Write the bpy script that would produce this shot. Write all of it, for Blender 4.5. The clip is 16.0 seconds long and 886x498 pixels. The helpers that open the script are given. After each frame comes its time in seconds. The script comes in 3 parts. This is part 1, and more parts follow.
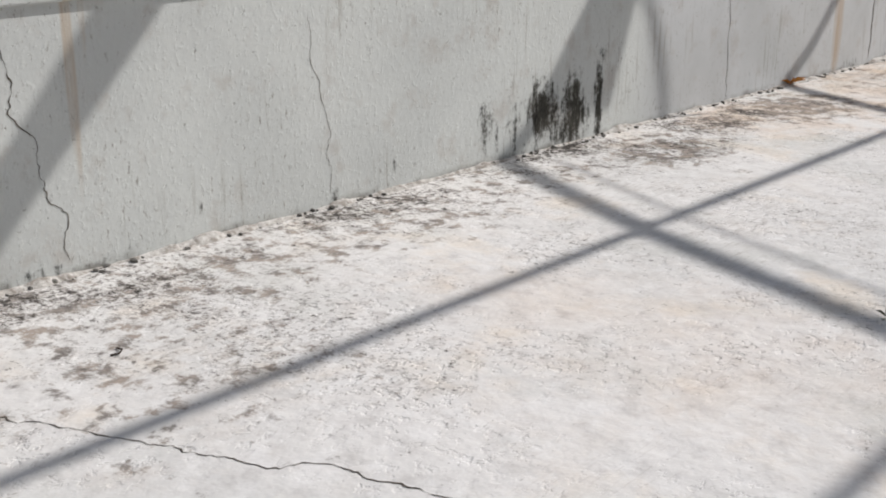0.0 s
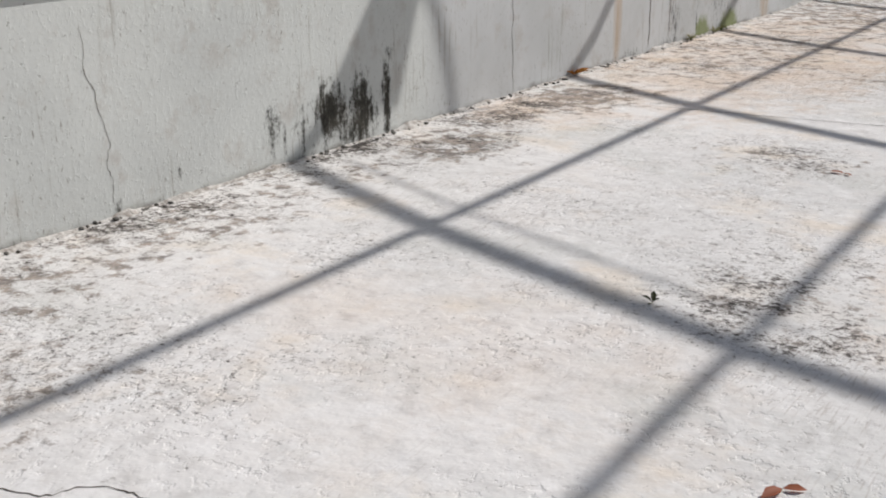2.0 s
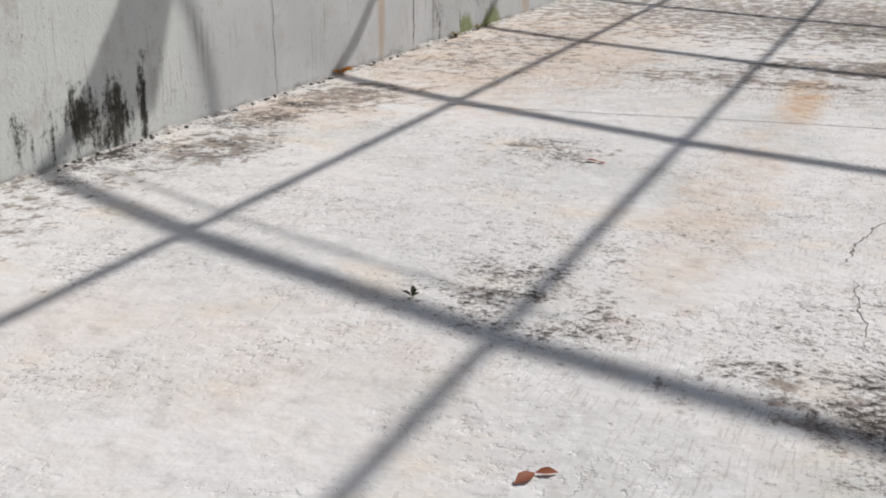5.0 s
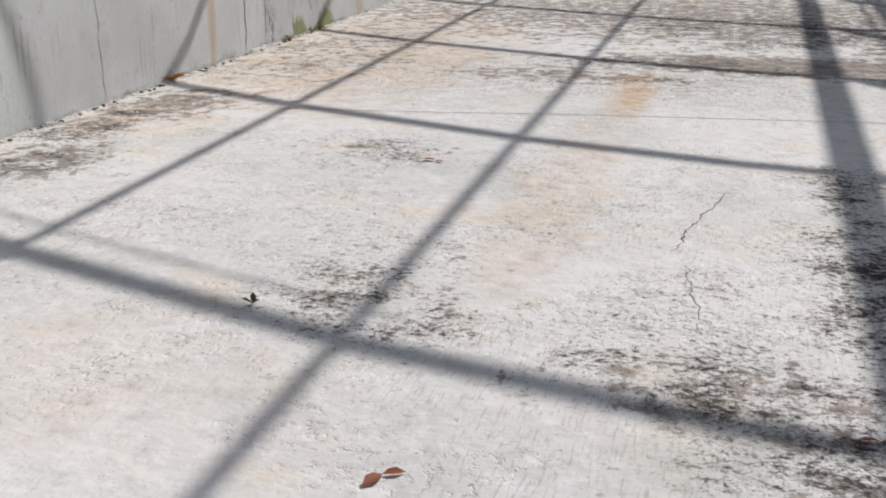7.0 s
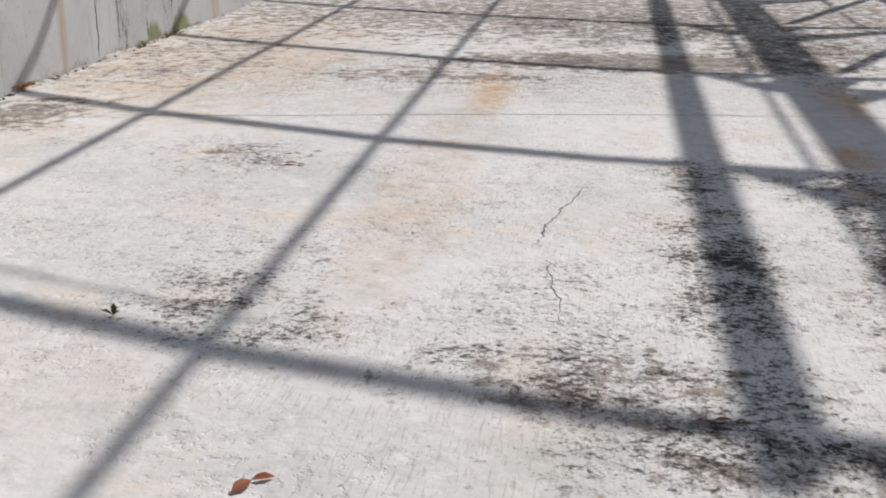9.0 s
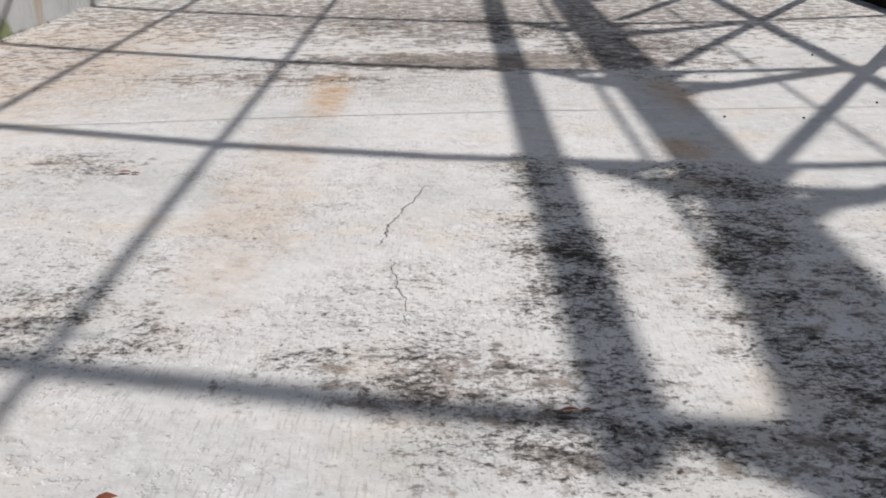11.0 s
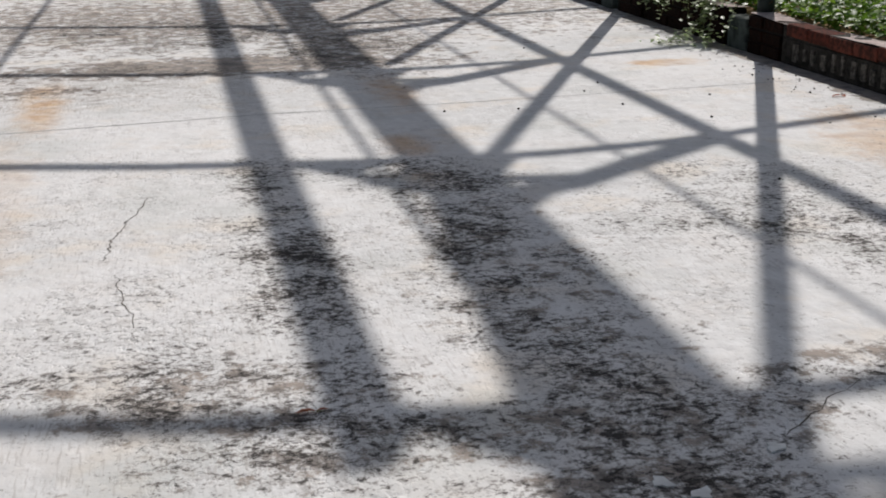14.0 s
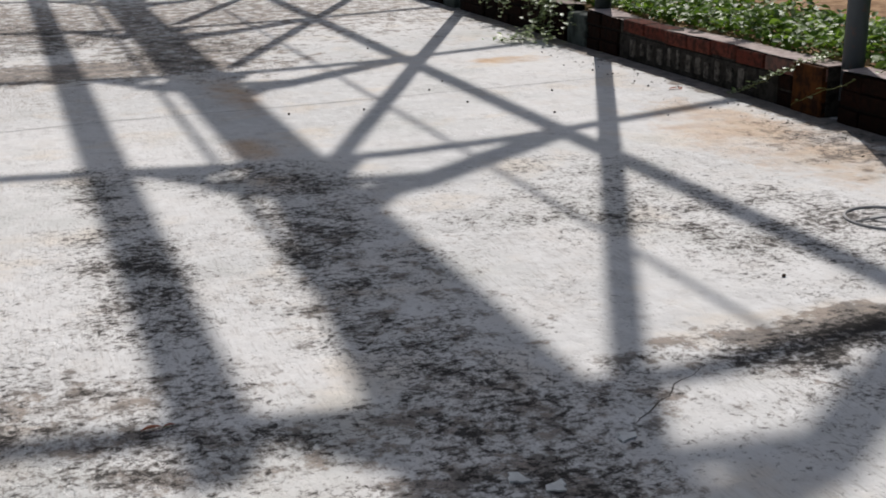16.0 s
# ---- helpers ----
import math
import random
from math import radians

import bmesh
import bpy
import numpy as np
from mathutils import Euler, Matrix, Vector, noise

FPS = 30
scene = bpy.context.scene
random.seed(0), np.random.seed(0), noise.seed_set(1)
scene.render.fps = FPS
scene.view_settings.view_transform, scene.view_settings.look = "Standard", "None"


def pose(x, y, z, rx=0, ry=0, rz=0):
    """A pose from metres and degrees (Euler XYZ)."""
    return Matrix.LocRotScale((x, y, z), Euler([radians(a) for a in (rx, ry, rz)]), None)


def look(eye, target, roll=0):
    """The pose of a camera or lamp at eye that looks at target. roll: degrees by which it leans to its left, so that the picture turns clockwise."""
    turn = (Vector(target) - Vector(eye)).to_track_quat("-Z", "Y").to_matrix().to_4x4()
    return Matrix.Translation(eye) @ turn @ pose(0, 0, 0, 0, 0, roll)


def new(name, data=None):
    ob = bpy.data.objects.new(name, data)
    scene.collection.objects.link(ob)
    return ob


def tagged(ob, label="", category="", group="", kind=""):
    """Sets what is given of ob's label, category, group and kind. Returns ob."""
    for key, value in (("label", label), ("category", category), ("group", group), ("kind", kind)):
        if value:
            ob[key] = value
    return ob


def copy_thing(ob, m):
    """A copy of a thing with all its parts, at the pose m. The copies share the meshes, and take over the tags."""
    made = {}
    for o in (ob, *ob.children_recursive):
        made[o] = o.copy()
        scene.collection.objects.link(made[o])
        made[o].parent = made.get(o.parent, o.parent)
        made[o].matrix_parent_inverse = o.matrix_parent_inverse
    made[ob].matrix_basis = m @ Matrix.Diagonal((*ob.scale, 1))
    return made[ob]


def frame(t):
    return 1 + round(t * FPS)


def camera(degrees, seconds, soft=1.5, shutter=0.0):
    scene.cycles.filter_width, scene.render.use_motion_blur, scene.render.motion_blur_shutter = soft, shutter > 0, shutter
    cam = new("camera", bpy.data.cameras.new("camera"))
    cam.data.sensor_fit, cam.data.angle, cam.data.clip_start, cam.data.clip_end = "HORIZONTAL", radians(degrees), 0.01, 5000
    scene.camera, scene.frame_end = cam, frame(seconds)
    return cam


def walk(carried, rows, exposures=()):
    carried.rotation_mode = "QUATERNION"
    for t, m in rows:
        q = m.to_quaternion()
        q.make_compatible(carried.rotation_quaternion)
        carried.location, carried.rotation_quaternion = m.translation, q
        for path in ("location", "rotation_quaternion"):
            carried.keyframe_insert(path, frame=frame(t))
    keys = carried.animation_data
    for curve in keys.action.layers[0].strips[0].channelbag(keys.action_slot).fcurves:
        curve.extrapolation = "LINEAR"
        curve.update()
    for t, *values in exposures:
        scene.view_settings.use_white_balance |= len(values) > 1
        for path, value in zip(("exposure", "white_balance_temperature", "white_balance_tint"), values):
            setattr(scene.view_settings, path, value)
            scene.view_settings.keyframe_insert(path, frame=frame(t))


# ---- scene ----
cam = camera(40.8, 16.0, soft=1.9)

PATH = [
    (0, (3.648, -0.128, 1.392), (2.381, 1.293, 0.778), 0.1),
    (0.5, (3.722, -0.107, 1.42), (2.515, 1.362, 0.8), 0.1),
    (1, (3.73, -0.102, 1.446), (2.592, 1.418, 0.817), 0.1),
    (1.5, (3.762, -0.077, 1.449), (2.677, 1.481, 0.82), -0.1),
    (2, (3.781, -0.074, 1.454), (2.754, 1.523, 0.824), 0.0),
    (2.5, (3.807, -0.06, 1.458), (2.84, 1.574, 0.829), -0.0),
    (3, (3.829, -0.05, 1.46), (2.922, 1.618, 0.83), -0.0),
    (5.5, (3.867, 0.032, 1.426), (3.211, 1.815, 0.802), 0.3),
    (6, (3.874, 0.04, 1.423), (3.289, 1.848, 0.801), 0.1),
    (6.5, (3.878, 0.048, 1.417), (3.347, 1.874, 0.796), 0.1),
    (7, (3.881, 0.046, 1.419), (3.405, 1.887, 0.798), 0.1),
    (7.5, (3.881, 0.045, 1.418), (3.46, 1.9, 0.798), 0.2),
    (8, (3.884, 0.051, 1.412), (3.511, 1.916, 0.793), 0.2),
    (8.5, (3.887, 0.052, 1.41), (3.566, 1.927, 0.792), 0.2),
    (9, (3.905, 0.028, 1.424), (3.644, 1.912, 0.805), 0.0),
    (11.5, (3.919, 0.054, 1.412), (3.992, 1.956, 0.796), -0.1),
    (12, (3.907, 0.05, 1.415), (4.064, 1.946, 0.799), -0.1),
    (12.5, (3.934, 0.056, 1.413), (4.156, 1.946, 0.797), -0.2),
    (13, (3.952, 0.013, 1.426), (4.234, 1.895, 0.809), -0.3),
    (13.5, (3.964, 0.029, 1.42), (4.32, 1.898, 0.804), -0.3),
    (14, (3.966, 0.032, 1.422), (4.387, 1.887, 0.805), -0.4),
    (14.5, (3.974, 0.043, 1.418), (4.457, 1.883, 0.8), -0.3),
    (15, (3.982, 0.05, 1.417), (4.533, 1.871, 0.8), -0.4),
    (15.5, (3.995, 0.061, 1.411), (4.6, 1.864, 0.794), -0.5),
    (16, (3.999, 0.064, 1.411), (4.653, 1.85, 0.794), -0.5),
]
walk(cam, [(t, look(eye, target, roll)) for t, eye, target, roll in PATH])

# ---------------- light ----------------
SUN_AZ = math.atan2(0.45, 0.893)      # clockwise from +y
SUN_EL = radians(40)
SUN = Vector((math.sin(SUN_AZ) * math.cos(SUN_EL), math.cos(SUN_AZ) * math.cos(SUN_EL), math.sin(SUN_EL)))
world = bpy.data.worlds.new("sky")
scene.world = world
world.use_nodes = True
wn = world.node_tree
sky = wn.nodes.new("ShaderNodeTexSky")
sky.sky_type, sky.sun_disc = "NISHITA", False
sky.sun_elevation, sky.sun_rotation = SUN_EL, SUN_AZ
sky.air_density, sky.dust_density = 1.0, 2.0
haze = wn.nodes.new("ShaderNodeHueSaturation")     # a thinly hazed, paler sky
haze.inputs["Saturation"].default_value = 0.72
wn.links.new(sky.outputs[0], haze.inputs["Color"])
wn.links.new(haze.outputs[0], wn.nodes["Background"].inputs[0])
wn.nodes["Background"].inputs[1].default_value = 0.066
sun = new("sun", bpy.data.lights.new("sun", "SUN"))
sun.data.energy, sun.data.angle, sun.data.color = 3.84, radians(0.55), (1.0, 0.962, 0.932)
sun.matrix_world = look(SUN * 60, (0, 0, 0))


# ---------------- material tools ----------------
class Mat:
    """A node material with short calls for its nodes."""

    def __init__(self, name, rough=0.8, metal=0.0):
        self.m = bpy.data.materials.new(name)
        self.m.use_nodes = True
        self.t = self.m.node_tree
        self.b = self.t.nodes["Principled BSDF"]
        self.b.inputs["Roughness"].default_value = rough
        self.b.inputs["Metallic"].default_value = metal
        self.b.inputs["Specular IOR Level"].default_value = 0.3
        self.co = self.t.nodes.new("ShaderNodeNewGeometry").outputs["Position"]

    def put(self, value, socket):
        if isinstance(value, bpy.types.NodeSocket):
            self.t.links.new(value, socket)
        elif isinstance(value, (tuple, list)):
            socket.default_value = (*value, 1.0) if len(value) == 3 and socket.type == "RGBA" else value
        else:
            socket.default_value = value

    def object_co(self):
        return self.t.nodes.new("ShaderNodeTexCoord").outputs["Object"]

    def scaled(self, co, s, turn=(0, 0, 0), shift=(0, 0, 0)):
        n = self.t.nodes.new("ShaderNodeMapping")
        self.put(co, n.inputs["Vector"])
        n.inputs["Scale"].default_value = s
        n.inputs["Rotation"].default_value = turn
        n.inputs["Location"].default_value = shift
        return n.outputs[0]

    def noise(self, scale, detail=4.0, rough=0.55, co=None, distort=0.0):
        n = self.t.nodes.new("ShaderNodeTexNoise")
        self.put(co or self.co, n.inputs["Vector"])
        n.inputs["Scale"].default_value, n.inputs["Detail"].default_value = scale, detail
        n.inputs["Roughness"].default_value, n.inputs["Distortion"].default_value = rough, distort
        return n.outputs["Fac"]

    def voronoi(self, scale, co=None, feature="F1"):
        n = self.t.nodes.new("ShaderNodeTexVoronoi")
        n.feature = feature
        self.put(co or self.co, n.inputs["Vector"])
        n.inputs["Scale"].default_value = scale
        return n.outputs["Distance"]

    def span(self, v, a, b, lo=0.0, hi=1.0):
        n = self.t.nodes.new("ShaderNodeMapRange")
        n.interpolation_type = "SMOOTHSTEP"
        for i, x in enumerate((v, a, b, lo, hi)):
            self.put(x, n.inputs[i])
        return n.outputs[0]

    def math(self, op, a, b=0.0, clamp=False):
        n = self.t.nodes.new("ShaderNodeMath")
        n.operation, n.use_clamp = op, clamp
        self.put(a, n.inputs[0]), self.put(b, n.inputs[1])
        return n.outputs[0]

    def mix(self, f, a, b, kind="MIX"):
        n = self.t.nodes.new("ShaderNodeMix")
        n.data_type, n.blend_type = "RGBA", kind
        self.put(f, n.inputs[0]), self.put(a, n.inputs[6]), self.put(b, n.inputs[7])
        return n.outputs[2]

    def blob(self, x, y, rx, ry, z=None, rz=1.0, turn=0.0, ragged=0.5, soft=0.6):
        """1 inside an uneven oval on the ground (or on the wall, with y and z), 0 outside."""
        n = self.t.nodes.new("ShaderNodeVectorMath")
        n.operation = "SUBTRACT"
        self.put(self.co, n.inputs[0])
        n.inputs[1].default_value = (x, y, z or 0.0)
        v = self.scaled(n.outputs[0], (1 / rx, 1 / ry, 1 / rz), (0, 0, turn))
        ln = self.t.nodes.new("ShaderNodeVectorMath")
        ln.operation = "LENGTH"
        self.put(v, ln.inputs[0])
        if not hasattr(self, "rag"):
            self.rag = self.math("ADD", self.math("MULTIPLY", self.noise(3.0, 4, 0.6), 0.5), self.math("MULTIPLY", self.noise(11.0, 5, 0.68, distort=0.5), 0.5))
        d = self.math("ADD", ln.outputs["Value"], self.math("MULTIPLY", self.math("SUBTRACT", self.rag, 0.5), ragged * 4.5))
        return self.span(d, 1.0 + soft / 2, 1.0 - soft / 2)

    def random(self):
        return self.t.nodes.new("ShaderNodeObjectInfo").outputs["Random"]

    def island(self):
        n = self.t.nodes.new("ShaderNodeNewGeometry")
        return n.outputs["Random Per Island"]

    def bump(self, h, strength, dist=0.01):
        n = self.t.nodes.new("ShaderNodeBump")
        n.inputs["Strength"].default_value, n.inputs["Distance"].default_value = strength, dist
        self.put(h, n.inputs["Height"])
        self.put(n.outputs[0], self.b.inputs["Normal"])

    def colour(self, c):
        self.put(c, self.b.inputs["Base Color"])
        return self.m


def ramp_sum(m, items):
    """The largest of several masks."""
    total = items[0]
    for i in items[1:]:
        total = m.math("MAXIMUM", total, i)
    return total


# ---------------- materials ----------------
def make_concrete():
    m = Mat("weathered_white_concrete", 0.95)
    m.b.inputs["Specular IOR Level"].default_value = 0.12
    wide, mid, fine = m.noise(0.6, 3), m.noise(2.6, 6, 0.62), m.noise(9.0, 6, 0.62)
    grain = m.noise(70, 4, 0.7)
    # pale cement with warm and grey clouds
    col = m.mix(m.span(wide, 0.35, 0.68), (0.735, 0.715, 0.695), (0.64, 0.63, 0.615))
    col = m.mix(m.math("MULTIPLY", m.span(mid, 0.5, 0.68), 0.30), col, (0.66, 0.60, 0.54))
    col = m.mix(m.math("MULTIPLY", m.span(fine, 0.51, 0.70), 0.45), col, (0.45, 0.43, 0.415))
    # cement skin worn off in small flakes, more in some places than in others
    worn = m.span(m.noise(1.4, 4, 0.6, m.scaled(m.co, (1, 1, 1), shift=(3, 11, 0))), 0.40, 0.62, 0.08, 1.0)
    flake = m.span(m.noise(1.0, 7, 0.7, m.scaled(m.co, (15, 12, 1), shift=(5, 0, 0))), 0.52, 0.62)
    col = m.mix(m.math("MULTIPLY", m.math("MULTIPLY", flake, worn), 0.5), col, (0.46, 0.43, 0.41))
    bright = m.span(m.noise(1.0, 6, 0.68, m.scaled(m.co, (11, 8, 1), shift=(0, 9, 0))), 0.47, 0.66)
    col = m.mix(m.math("MULTIPLY", bright, 0.5), col, (0.81, 0.80, 0.79))
    tan = m.span(m.noise(1.7, 5, 0.6, m.scaled(m.co, (1, 1, 1), shift=(13, 2, 0))), 0.53, 0.70)
    col = m.mix(m.math("MULTIPLY", tan, 0.45), col, (0.74, 0.63, 0.50))
    algae = m.span(m.noise(1.1, 6, 0.66, m.scaled(m.co, (1, 1, 1), shift=(2, 6, 0))), 0.50, 0.70)
    col = m.mix(m.math("MULTIPLY", algae, 0.5), col, (0.50, 0.505, 0.475))
    # faint comb marks left by the trowel, in patches
    patch_n = m.span(m.noise(0.9, 2, 0.5, m.scaled(m.co, (1, 1, 1), shift=(7, 3, 0))), 0.48, 0.62)
    patch = ramp_sum(m, [patch_n, m.blob(2.7, 8.2, 2.4, 0.9, soft=1.2), m.blob(4.3, 4.0, 0.8, 1.5, soft=1.2)])
    comb_a = m.span(m.noise(1.0, 5, 0.6, m.scaled(m.co, (6, 75, 1), (0, 0, 0.12))), 0.52, 0.62)
    comb_b = m.span(m.noise(1.0, 5, 0.6, m.scaled(m.co, (95, 9, 1), (0, 0, -0.05))), 0.54, 0.64)
    comb = m.math("MULTIPLY", m.math("MAXIMUM", m.math("MULTIPLY", comb_a, m.blob(2.7, 8.2, 2.4, 0.9, soft=1.2)), comb_b), patch)
    col = m.mix(m.math("MULTIPLY", comb, m.math("ADD", 0.36, m.math("MULTIPLY", m.blob(2.7, 8.2, 2.4, 0.9, soft=1.2), 0.6))), col, (0.33, 0.29, 0.255))
    # rust and ochre patches
    rust = ramp_sum(m, [
        m.blob(3.17, 7.65, 0.13, 0.75, turn=0.12, soft=1.4), m.blob(3.12, 8.1, 0.1, 0.3, soft=1.4),
        m.math("MULTIPLY", m.blob(3.1, 5.2, 0.22, 1.6, turn=0.05), 0.35), m.blob(5.12, 5.35, 0.10, 0.17, soft=1.5), m.blob(5.16, 6.1, 0.11, 0.2, soft=1.5),
        m.blob(5.35, 7.65, 0.12, 0.5, soft=1.5), m.math("MULTIPLY", m.blob(7.75, 5.3, 0.40, 1.0), 0.75), m.blob(7.55, 8.3, 0.28, 0.14),
        m.math("MULTIPLY", m.blob(1.9, 2.9, 0.9, 0.5), 0.16), m.math("MULTIPLY", m.blob(1.0, 9.0, 1.0, 2.5), 0.45),
        m.math("MULTIPLY", m.blob(0.5, 6.2, 0.4, 0.5), 0.45)])
    ochre = m.mix(m.span(fine, 0.4, 0.6), (0.62, 0.40, 0.20), (0.50, 0.27, 0.10))
    col = m.mix(m.math("MULTIPLY", rust, m.span(mid, 0.30, 0.62, 0.15, 0.7)), col, ochre)
    # brown film of old dirt, worn through in places; some blobs deepen the shade of bands and planter foot
    film_and_shade = ramp_sum(m, [m.math("MULTIPLY", m.blob(*b, soft=1.5), k) for b, k in (
        ((4.3, 9.0, 1.8, 0.5), 1.3), ((2.7, 8.25, 1.1, 0.35), 0.85), ((4.0, 12.0, 6.0, 2.4), 0.98), ((0.35, 2.6, 0.45, 3.0), 0.68), ((0.5, 5.1, 0.45, 0.5), 0.85), ((5.4, 10.0, 0.9, 1.8), 0.95), ((0.4, 5.9, 0.3, 0.5), 0.75),
        ((0.5, 6.6, 0.45, 0.6), 1.0), ((0.8, 9.0, 0.9, 2.0), 0.7), ((4.9, 2.72, 1.3, 0.26), 0.7), ((6.8, 2.97, 1.2, 0.13), 1.3), ((4.95, 2.3, 0.6, 0.3), 0.75), ((4.0, 3.15, 0.7, 0.35), 0.75),
        # the strip at x 8.3 darkens the slab inside the planter's own shadow
        ((7.9, 5.0, 0.4, 0.9), 0.65), ((0.9, 1.7, 0.6, 0.7), 0.6), ((5.1, 3.9, 0.5, 1.4), 0.6), ((5.0, 2.5, 0.5, 0.3), 0.8), ((8.3, 7.0, 0.13, 6.0), 1.5), ((4.7, 3.9, 0.7, 1.3), 0.25), ((5.1, 5.4, 0.4, 0.4), 0.6), ((2.1, 5.75, 0.6, 0.4), 0.55), ((2.75, 3.75, 0.4, 0.5), 0.5))])
    film_n = m.noise(1.0, 9, 0.74, m.scaled(m.co, (8.5, 8.0, 1)))
    f_edge = m.math("SUBTRACT", 0.64, m.math("MULTIPLY", film_and_shade, 0.24))
    film_shade_m = m.span(film_n, f_edge, m.math("ADD", f_edge, 0.11))
    col = m.mix(m.math("MULTIPLY", film_shade_m, 0.78), col, m.mix(m.span(fine, 0.4, 0.62), (0.27, 0.21, 0.165), (0.095, 0.075, 0.062)))
    # black lichen: fine crusts that thicken in some places, also along the canopy's shadow bands to deepen them
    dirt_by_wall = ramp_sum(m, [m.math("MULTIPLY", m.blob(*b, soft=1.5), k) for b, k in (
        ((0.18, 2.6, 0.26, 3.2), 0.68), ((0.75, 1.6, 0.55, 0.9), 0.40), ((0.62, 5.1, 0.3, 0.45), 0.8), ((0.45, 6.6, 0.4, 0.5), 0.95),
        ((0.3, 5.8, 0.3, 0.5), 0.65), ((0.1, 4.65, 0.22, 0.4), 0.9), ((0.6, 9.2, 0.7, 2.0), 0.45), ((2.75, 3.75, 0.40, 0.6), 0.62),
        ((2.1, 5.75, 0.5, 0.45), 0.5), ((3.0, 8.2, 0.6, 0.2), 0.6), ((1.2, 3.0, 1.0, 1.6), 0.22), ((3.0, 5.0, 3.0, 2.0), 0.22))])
    # the long narrow blobs put extra shade into the beam and rib shadow bands
    dirt_and_band_shade = ramp_sum(m, [m.math("MULTIPLY", m.blob(*b, soft=1.5), k) for b, k in (
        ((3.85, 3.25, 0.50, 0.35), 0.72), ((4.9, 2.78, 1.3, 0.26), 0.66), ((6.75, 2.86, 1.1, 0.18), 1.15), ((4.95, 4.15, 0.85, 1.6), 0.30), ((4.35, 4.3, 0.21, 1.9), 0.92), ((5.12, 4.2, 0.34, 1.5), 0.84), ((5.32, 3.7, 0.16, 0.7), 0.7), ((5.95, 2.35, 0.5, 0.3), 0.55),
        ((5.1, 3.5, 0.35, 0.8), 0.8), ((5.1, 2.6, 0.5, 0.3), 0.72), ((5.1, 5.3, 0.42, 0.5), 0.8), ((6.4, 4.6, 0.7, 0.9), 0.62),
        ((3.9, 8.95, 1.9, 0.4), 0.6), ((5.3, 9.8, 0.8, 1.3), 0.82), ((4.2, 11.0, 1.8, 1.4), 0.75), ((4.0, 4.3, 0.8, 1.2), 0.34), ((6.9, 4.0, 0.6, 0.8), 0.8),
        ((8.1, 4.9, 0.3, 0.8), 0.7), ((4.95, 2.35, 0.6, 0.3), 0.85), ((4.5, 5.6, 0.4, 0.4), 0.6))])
    dirt = m.math("MAXIMUM", dirt_by_wall, dirt_and_band_shade)
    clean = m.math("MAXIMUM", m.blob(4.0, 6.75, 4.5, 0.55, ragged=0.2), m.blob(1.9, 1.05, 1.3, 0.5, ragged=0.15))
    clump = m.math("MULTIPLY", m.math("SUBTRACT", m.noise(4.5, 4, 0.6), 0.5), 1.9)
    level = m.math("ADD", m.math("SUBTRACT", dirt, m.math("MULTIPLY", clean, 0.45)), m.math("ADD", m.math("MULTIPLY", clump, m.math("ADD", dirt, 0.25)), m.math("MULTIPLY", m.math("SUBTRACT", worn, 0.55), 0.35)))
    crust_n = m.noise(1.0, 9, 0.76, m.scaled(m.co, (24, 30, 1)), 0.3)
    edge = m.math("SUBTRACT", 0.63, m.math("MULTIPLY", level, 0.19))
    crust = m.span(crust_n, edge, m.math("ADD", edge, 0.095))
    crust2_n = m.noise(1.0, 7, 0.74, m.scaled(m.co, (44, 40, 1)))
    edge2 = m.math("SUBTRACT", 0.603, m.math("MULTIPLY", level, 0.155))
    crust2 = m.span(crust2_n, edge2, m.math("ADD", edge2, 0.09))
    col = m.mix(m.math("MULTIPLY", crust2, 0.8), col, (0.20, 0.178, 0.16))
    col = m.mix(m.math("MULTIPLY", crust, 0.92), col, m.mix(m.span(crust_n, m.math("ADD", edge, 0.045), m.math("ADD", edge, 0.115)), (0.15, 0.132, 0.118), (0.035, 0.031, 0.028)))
    relief = m.math("ADD", m.math("MULTIPLY", grain, 0.04), m.math("MULTIPLY", m.noise(7.0, 4, 0.55), 1.0))
    dimple = m.noise(1.0, 2, 0.5, m.scaled(m.co, (27, 19, 1), shift=(1, 4, 0)))
    pock = m.math("MULTIPLY", m.span(m.noise(1.0, 4, 0.6, m.scaled(m.co, (26, 19, 1), shift=(8, 8, 0))), 0.53, 0.64), worn)
    relief = m.math("ADD", relief, m.math("SUBTRACT", m.math("MULTIPLY", dimple, 0.30), m.math("MULTIPLY", pock, 0.45)))
    m.bump(relief, 0.5, 0.018)
    return m.colour(col)


